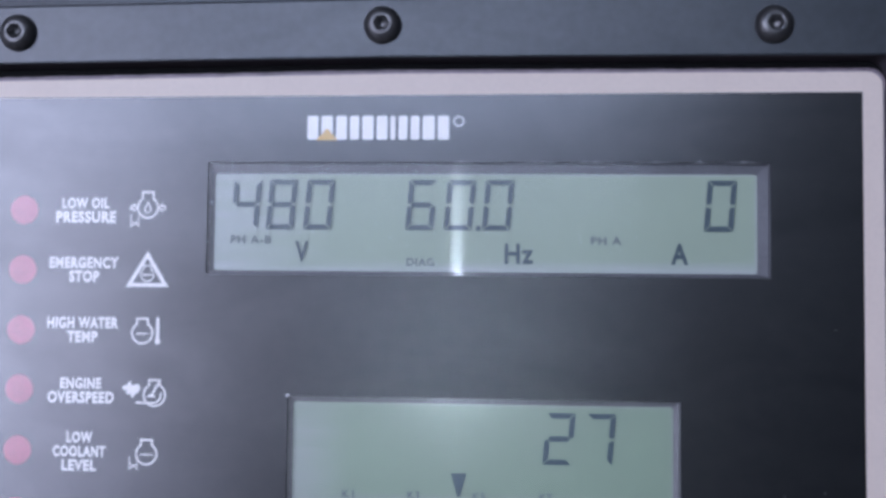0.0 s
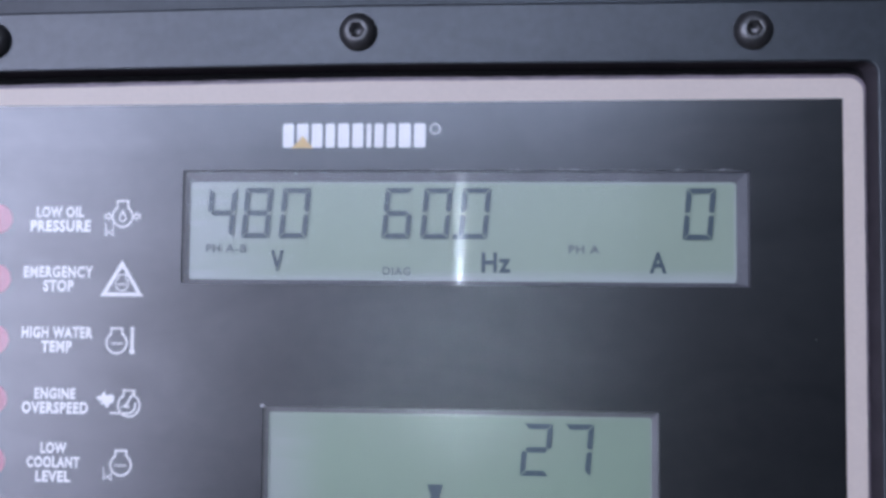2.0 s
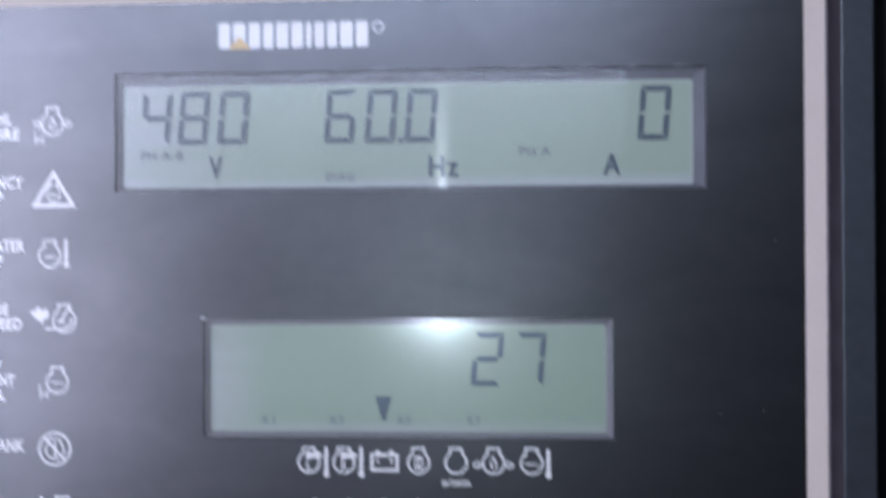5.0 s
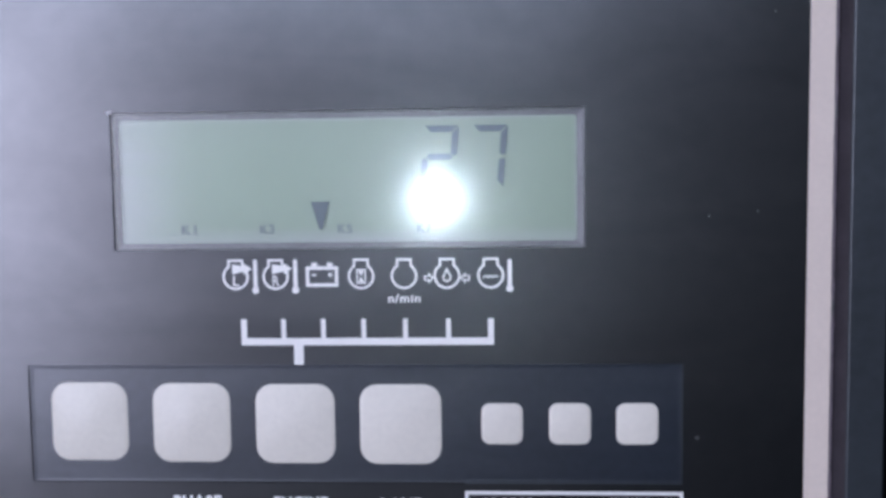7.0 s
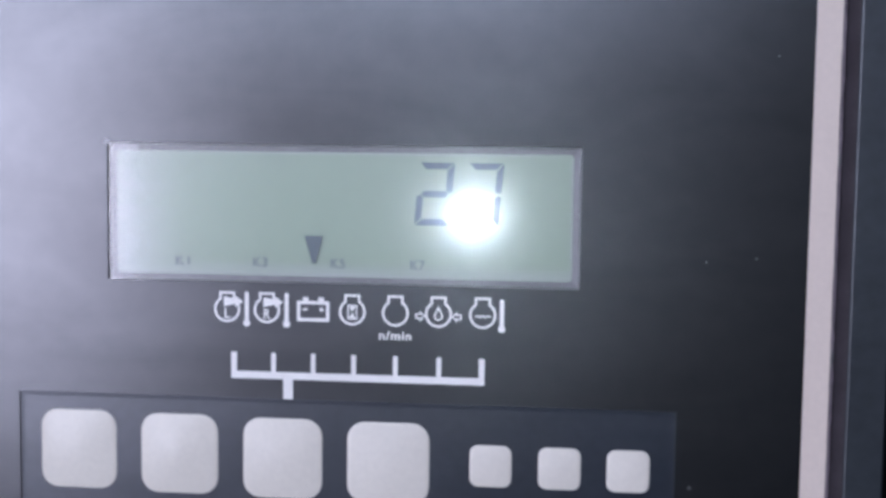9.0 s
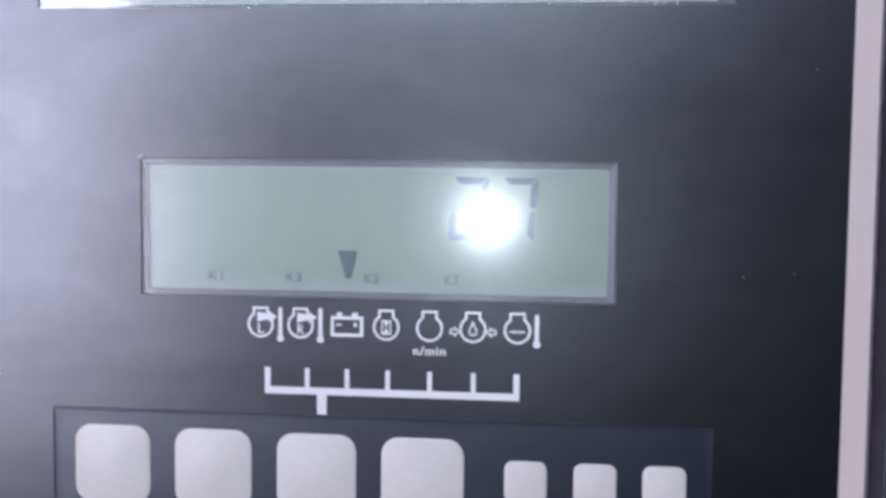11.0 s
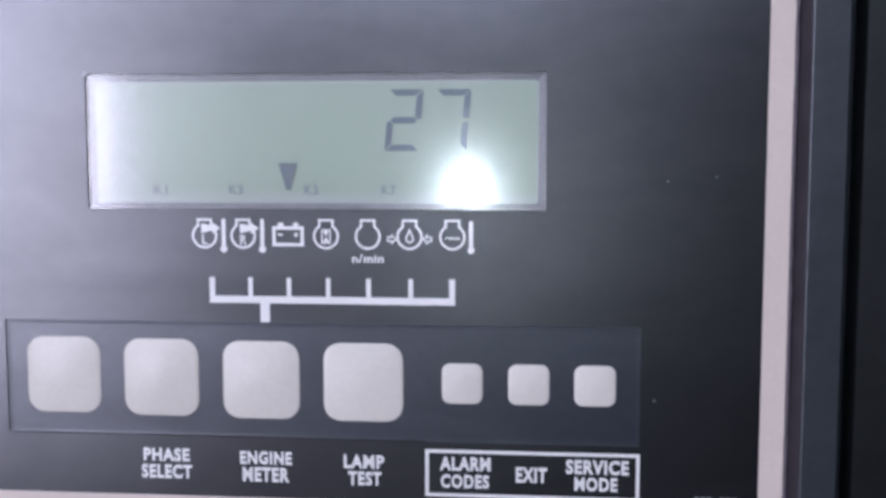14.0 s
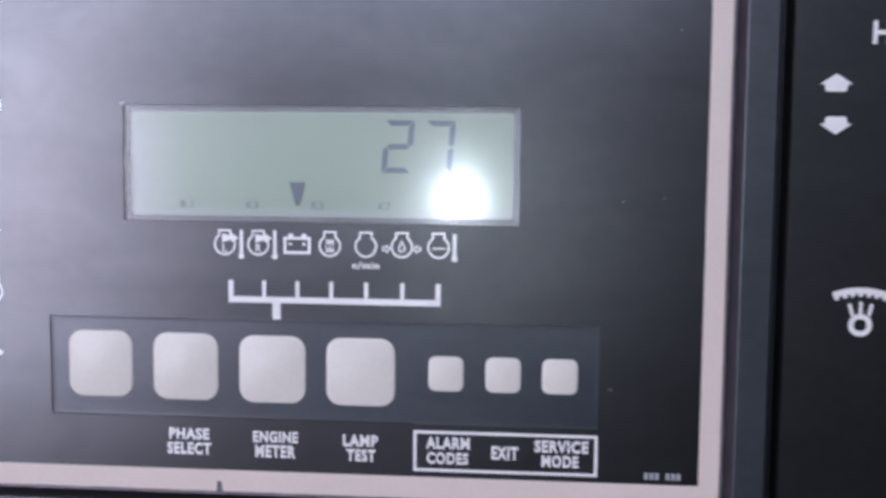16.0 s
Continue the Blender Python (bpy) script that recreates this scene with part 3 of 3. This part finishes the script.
WORDS = (("LOW OIL", -37.5, -25.2, -9.0, -11.8), ("PRESSURE", -39.0, -23.4, -12.4, -15.4), ("EMERGENCY", -40.4, -22.4, -24.1, -27.0),
         ("STOP", -35.2, -27.4, -27.5, -30.5), ("HIGH WATER", -40.5, -22.1, -39.3, -42.2), ("TEMP", -35.3, -27.4, -42.8, -45.7),
         ("ENGINE", -36.7, -26.1, -54.6, -57.4), ("OVERSPEED", -39.9, -22.8, -58.0, -61.0), ("LOW", -34.7, -28.0, -68.1, -70.9),
         ("COOLANT", -38.2, -24.6, -71.6, -74.4), ("LEVEL", -35.8, -26.9, -75.1, -77.9), ("OVERCRANK", -40.3, -22.2, -87.2, -90.1),
         ("SHUTDOWN", -40.0, -22.3, -104.8, -107.5),
         ("PHASE", 32.1, 42.3, -138.1, -141.0), ("SELECT", 31.6, 42.8, -141.7, -144.8), ("ENGINE", 53.4, 64.7, -138.3, -141.2), ("METER", 53.9, 64.1, -141.8, -145.0),
         ("LAMP", 75.9, 84.6, -138.5, -141.5), ("TEST", 76.8, 84.0, -142.1, -145.2), ("ALARM", 96.4, 107.1, -138.4, -141.4), ("CODES", 96.6, 106.8, -142.2, -145.2),
         ("EXIT", 112.4, 118.9, -140.3, -143.6), ("SERVICE", 122.8, 135.8, -138.4, -141.5), ("MODE", 124.6, 133.5, -142.1, -145.1))
for word, u0, u1, v1, v0 in WORDS:
    lettering("printed_word", word, (u0, v0, u1, v1), WHITE_INK, module, INK, 0.042)
lettering("printed_word", "n/min", (78.1, -97.6, 84.7, -95.8), WHITE_INK, module, INK, 0.025)


def box_outline(bm):
    stroke(bm, [(93.7, -146.7), (137.6, -146.7), (137.6, -137.3), (93.7, -137.3)], 0.75, INK, True)


printed("box_outline", box_outline)


u = 25.2
for w in (3.1, 3.3, 3.1, 2.7, 3.2, 3.1, 1.6, 2.6, 2.6, 3.4, 3.2):
    printed("maker_block", lambda bm: solid(bm, rounded((u + 0.12, 5.85, u + w - 0.2, 11.9), 0.5, 3), INK))
    u += w + 0.42
printed("maker_triangle", lambda bm: solid(bm, [(27.6, 5.7), (33.1, 5.7), (30.35, 8.8)], INK + 0.05), YELLOW_INK, "small yellow triangle over the white blocks")
printed("maker_ring", lambda bm: stroke(bm, circle(63.5, 10.5, 1.2, 24), 0.32, INK, True))


for k in (0, 1, 2, 4, 5, 6):
    printed("number_bar", lambda bm: solid(bm, rounded((149.2 + k * 1.28, -147.3, 150.15 + k * 1.28, -145.6), 0.15, 2), INK), GREY_INK)


def engine(bm, cu, cv, r=2.5, w=0.48, neck=1.4, top=3.35):
    """The outline of an engine: a round body with a square neck."""
    a0 = math.acos(neck / r)
    pts = [(cu + r * math.cos(a), cv + r * math.sin(a)) for a in [math.pi - a0 + (math.pi + 2 * a0) * k / 26 for k in range(27)]]
    stroke(bm, pts + [(cu + neck, cv + top), (cu - neck, cv + top)], w, INK, True)


def thermometer(bm, u, v0, v1):
    solid(bm, rounded((u - 0.42, v0 + 0.7, u + 0.42, v1), 0.4, 3), INK)
    solid(bm, circle(u, v0 + 0.7, 0.75, 14), INK + 0.01)


def waves(bm, cu, v, half=1.55):
    pts = [(cu - half + 2 * half * k / 24, v - 0.1 + 0.4 * abs(math.sin(math.pi * 3 * k / 24))) for k in range(25)]
    stroke(bm, pts, 0.27, INK)


def droplet(bm, cu, cv, s=1.0):
    pts = [(cu, cv + 1.5 * s)] + [(cu + 0.85 * s * math.sin(a), cv - 0.45 * s - 0.85 * s * math.cos(a)) for a in [2.2 - 4.4 * k / 14 for k in range(15)]]
    stroke(bm, pts, 0.34, INK, True)


def arrow(bm, u, v, way, w=0.36, s=1.0):
    """A small hollow arrow that points to way (1 right, -1 left); its tip at u."""
    pts = [(0, 0), (-0.8, 0.8), (-0.8, 0.42), (-1.7, 0.42), (-1.7, -0.42), (-0.8, -0.42), (-0.8, -0.8)]
    stroke(bm, [(u + way * a * s, v + b * s) for a, b in pts], w, INK, True)


def valve(bm, u, v):
    stroke(bm, [(u - 1.1, v + 2.4), (u - 1.1, v - 0.7), (u + 0.9, v + 0.7), (u + 0.9, v + 2.4)], 0.24, INK)
    stroke(bm, [(u - 1.1, v + 0.7), (u + 0.9, v - 0.7), (u + 0.9, v + 0.7)], 0.24, INK)


def exclaim(bm, u, v0, v1):
    solid(bm, [(u - 0.35, v0 + 1.2), (u + 0.3, v0 + 1.2), (u + 0.42, v1), (u - 0.42, v1)], INK)
    solid(bm, circle(u, v0 + 0.35, 0.42, 12), INK)


def sign_oil(bm):
    engine(bm, -15.2, -11.5, top=3.9, r=2.6)
    droplet(bm, -15.2, -11.5, 0.95)
    arrow(bm, -17.95, -11.5, 1)
    arrow(bm, -12.45, -11.5, -1)
    valve(bm, -18.4, -15.5)


def sign_stop(bm):
    stroke(bm, [(-19.6, -31.1), (-10.3, -31.1), (-14.95, -23.4)], 0.95, INK, True)
    engine(bm, -14.95, -28.5, r=1.65, w=0.3, neck=0.95, top=2.3)
    waves(bm, -14.95, -28.7, 1.1)


def sign_water(bm):
    engine(bm, -15.9, -43.2, r=2.6, top=3.6)
    waves(bm, -15.9, -43.5)
    thermometer(bm, -11.95, -46.0, -39.1)


def sign_speed(bm):
    engine(bm, -12.4, -58.7, r=2.75, top=3.7)
    stroke(bm, [(-11.0, -55.4), (-11.9, -56.5), (-13.0, -58.6), (-13.9, -59.0), (-12.2, -59.0)], 0.6, INK)
    stroke(bm, [(-17.2, -60.6), (-14.3, -60.7), (-12.0, -60.6), (-10.9, -59.6), (-10.7, -58.0)], 0.5, INK)
    solid(bm, [(-20.7, -57.0), (-20.3, -56.4), (-19.6, -56.4), (-19.1, -55.6), (-18.4, -55.3), (-18.5, -56.0), (-18.0, -56.3),
               (-17.2, -56.0), (-16.3, -56.2), (-16.1, -57.2), (-16.4, -58.0), (-17.2, -58.4), (-17.7, -59.4), (-18.4, -59.2),
               (-18.6, -58.5), (-19.5, -58.6), (-19.6, -58.1), (-19.2, -57.7), (-20.1, -57.6)], INK)


def sign_coolant(bm):
    engine(bm, -14.1, -73.4, r=2.6, top=3.5)
    waves(bm, -14.1, -73.7)
    valve(bm, -17.3, -76.4)


def sign_crank(bm):
    stroke(bm, circle(-14.8, -89.4, 3.8, 36), 0.55, INK, True)
    engine(bm, -14.8, -89.6, r=2.2, w=0.38, neck=1.25, top=2.6)
    stroke(bm, [(-17.3, -86.8), (-12.3, -92.0)], 0.5, INK)
    stroke(bm, [(-14.7, -87.9), (-14.7, -91.4)], 0.5, INK)


def sign_shutdown(bm):
    engine(bm, -12.9, -105.0, r=2.7, top=4.0, neck=1.6)
    exclaim(bm, -17.9, -107.1, -101.0)


def sign_alarm(bm):
    exclaim(bm, -17.75, -122.8, -116.8)
    solid(bm, [(-16.0, -117.8), (-14.9, -119.4), (-10.4, -119.9), (-10.4, -120.5), (-14.9, -120.5), (-16.0, -121.8)], INK)
    stroke(bm, [(-14.4, -120.4), (-13.9, -121.5), (-12.0, -121.6), (-11.2, -120.4)], 0.35, INK)
    stroke(bm, [(-10.9, -119.6), (-10.9, -120.9)], 0.35, INK)


for draw in (sign_oil, sign_stop, sign_water, sign_speed, sign_coolant, sign_crank, sign_shutdown, sign_alarm):
    printed("warning_sign", draw)
lettering("printed_word", "STOP", (-14.9, -105.7, -10.9, -104.4), WHITE_INK, module, INK, 0.02)


def air_sign(cu):
    def draw(bm):
        engine(bm, cu, -92.1)
        solid(bm, [(cu - 0.7, -89.5), (cu + 1.7, -90.0), (cu + 1.7, -89.3), (cu + 3.4, -90.5), (cu + 1.7, -91.7), (cu + 1.7, -91.0), (cu - 0.7, -91.6)], INK + 0.01)
        thermometer(bm, cu + 4.1, -95.6, -88.5)
    return draw


def sign_battery(bm):
    stroke(bm, [(61.55, -93.9), (67.55, -93.9), (67.55, -90.4), (61.55, -90.4)], 0.7, INK, True)
    for u in (63.0, 66.2):
        solid(bm, rounded((u - 0.6, -90.1, u + 0.6, -89.3), 0.2, 2), INK)
    solid(bm, [(62.4, -92.0), (63.4, -92.0), (63.4, -91.6), (62.4, -91.6)], INK)
    stroke(bm, [(65.8, -91.8), (66.7, -91.8)], 0.4, INK)
    stroke(bm, [(66.25, -92.25), (66.25, -91.35)], 0.4, INK + 0.01)


def sign_hours(bm):
    engine(bm, 72.6, -92.1)
    stroke(bm, [(71.75, -93.5), (73.45, -93.5), (73.45, -90.8), (71.75, -90.8)], 0.28, INK, True)
    solid(bm, [(72.0, -93.3), (73.2, -93.3), (72.6, -92.2)], INK)
    solid(bm, [(72.0, -91.0), (72.6, -92.1), (73.2, -91.0)], INK)


def sign_rpm(bm):
    engine(bm, 81.4, -92.1)


def sign_pressure(bm):
    engine(bm, 90.15, -92.1)
    droplet(bm, 90.15, -92.1, 0.9)
    arrow(bm, 87.3, -92.6, 1, 0.3)
    arrow(bm, 93.0, -92.6, -1, 0.3)


def sign_heat(bm):
    engine(bm, 99.05, -92.1)
    waves(bm, 99.05, -92.5, 1.5)
    thermometer(bm, 102.9, -95.5, -88.8)


for draw in (air_sign(46.65), air_sign(54.95), sign_battery, sign_hours, sign_rpm, sign_pressure, sign_heat):
    printed("meter_sign", draw)
lettering("printed_word", "L", (46.1, -94.0, 47.4, -91.9), WHITE_INK, module, INK, 0.01)
lettering("printed_word", "R", (54.3, -94.0, 55.7, -91.9), WHITE_INK, module, INK, 0.01)


def scale_bracket(bm):
    solid(bm, [(47.5, -106.35), (99.6, -106.35), (99.6, -104.85), (47.5, -104.85)], INK)
    for u in (48.1, 56.35, 64.6, 72.95, 81.5, 90.35, 99.0):
        w = 0.6 if u in (48.1, 99.0) else 0.48
        solid(bm, [(u - w, -104.85), (u + w, -104.85), (u + w, -100.9), (u - w, -100.9)], INK)
    solid(bm, [(58.4, -110.4), (60.4, -110.4), (60.4, -106.35), (58.4, -106.35)], INK)


printed("scale_bracket", scale_bracket)

# wear: chipped film at the upper display, nicks in the border, dust specks
rng = random.Random(7)


for u, w in ((62.0, 5.5), (79.5, 9.0), (90.0, 14.0), (106.5, 11.0), (121.0, 4.0), (129.0, 8.5)):
    n = int(w * 1.6) + 2
    low = [(u + w * k / n, 0.02 + 0.06 * rng.random()) for k in range(n + 1)]
    high = [(a, 0.12 + 0.4 * rng.random() ** 2 * math.sin(math.pi * (k + 0.5) / (n + 1))) for k, (a, _) in enumerate(reversed(low))]
    printed("film_chip", lambda bm: solid(bm, low + high, INK), FRAY, "greyish frayed film edge")
printed("film_chip", lambda bm: solid(bm, rounded((20.9, -58.6, 22.0, -57.9), 0.3, 2), INK), CHIP, "pale chipped film corner")
printed("border_nick", lambda bm: solid(bm, [(44.0, -154.2), (45.6, -154.2), (45.3, -151.6), (44.2, -151.3)], 0.03), SPECK, "dark nick in the border")


for u, v, r in ((140.7, -125.6, 0.4), (142.7, -80.5, 0.25), (152.3, -79.6, 0.25), (155.2, -40.5, 0.2)):
    printed("dust_speck", lambda bm: solid(bm, circle(u, v, r, 7), INK), SPECK, "tiny grey dust speck")
for v, l in ((-62.0, 3.0), (-101.0, 4.0)):
    w = 0.3 * rng.random()
    printed("rim_scuff", lambda bm: solid(bm, [(167.3, v), (167.6 + w, v + l * 0.5), (167.4, v + l), (167.2, v + l * 0.6)], -0.6), SPECK, "greyish scuff on the plate rim")

# ---- the neighbouring switch panel ----
side = panel_thing("switch_module", "black switch panel with white printed arrows and lamp sign", "control panel")
S_OUT = (180.6, -170.0, 300.0, 41.0)
part("plate", lofted([(rounded(S_OUT, 2.5), -8.4), (rounded(S_OUT, 2.5), 0.1), (rounded(inset(S_OUT, 0.2), 2.4), 0.3), (rounded(inset(S_OUT, 2.0), 1.5), 0.3)]), SIDE_FACE, side)
S_INK = 0.36


def side_print(name, draw):
    bm = bmesh.new()
    draw(bm)
    return part(name, bm, WHITE_INK, side)


ARROW = ((0, 2.15), (3.7, -0.3), (2.6, -0.4), (2.4, -1.7), (1.9, -2.0), (-1.9, -2.0), (-2.4, -1.7), (-2.6, -0.4), (-3.7, -0.3))
side_print("up_arrow", lambda bm: solid(bm, [(190.5 + a, -52.5 + b) for a, b in ARROW], S_INK))
side_print("down_arrow", lambda bm: solid(bm, [(190.7 + a, -62.2 - b) for a, b in reversed(ARROW)], S_INK))
lettering("printed_letter", "H", (198.2, -43.7, 202.4, -38.4), WHITE_INK, side, S_INK, 0.03)


def lamp_sign(bm):
    arc = [(198.1 + 6.4 * s, -100.5 - 1.2 * s * s) for s in [-1 + k / 8 for k in range(17)]]
    stroke(bm, arc, 1.5, S_INK)
    for k in range(7):
        u = 192.6 + k * 1.8
        v = -101.2 - 1.2 * ((u - 198.1) / 6.4) ** 2
        solid(bm, [(u - 0.45, v - 0.75), (u + 0.45, v - 0.75), (u + 0.45, v + 0.1), (u - 0.45, v + 0.1)], S_INK)
    for a, b in (((195.5, -103.6), (196.3, -106.4)), ((198.1, -103.1), (198.1, -106.0)), ((200.6, -103.6), (200.0, -106.4))):
        stroke(bm, [a, b], 0.8, S_INK)
    stroke(bm, rounded((196.0, -110.6, 200.2, -106.6), 1.9), 1.25, S_INK, True)


side_print("lamp_sign", lamp_sign)
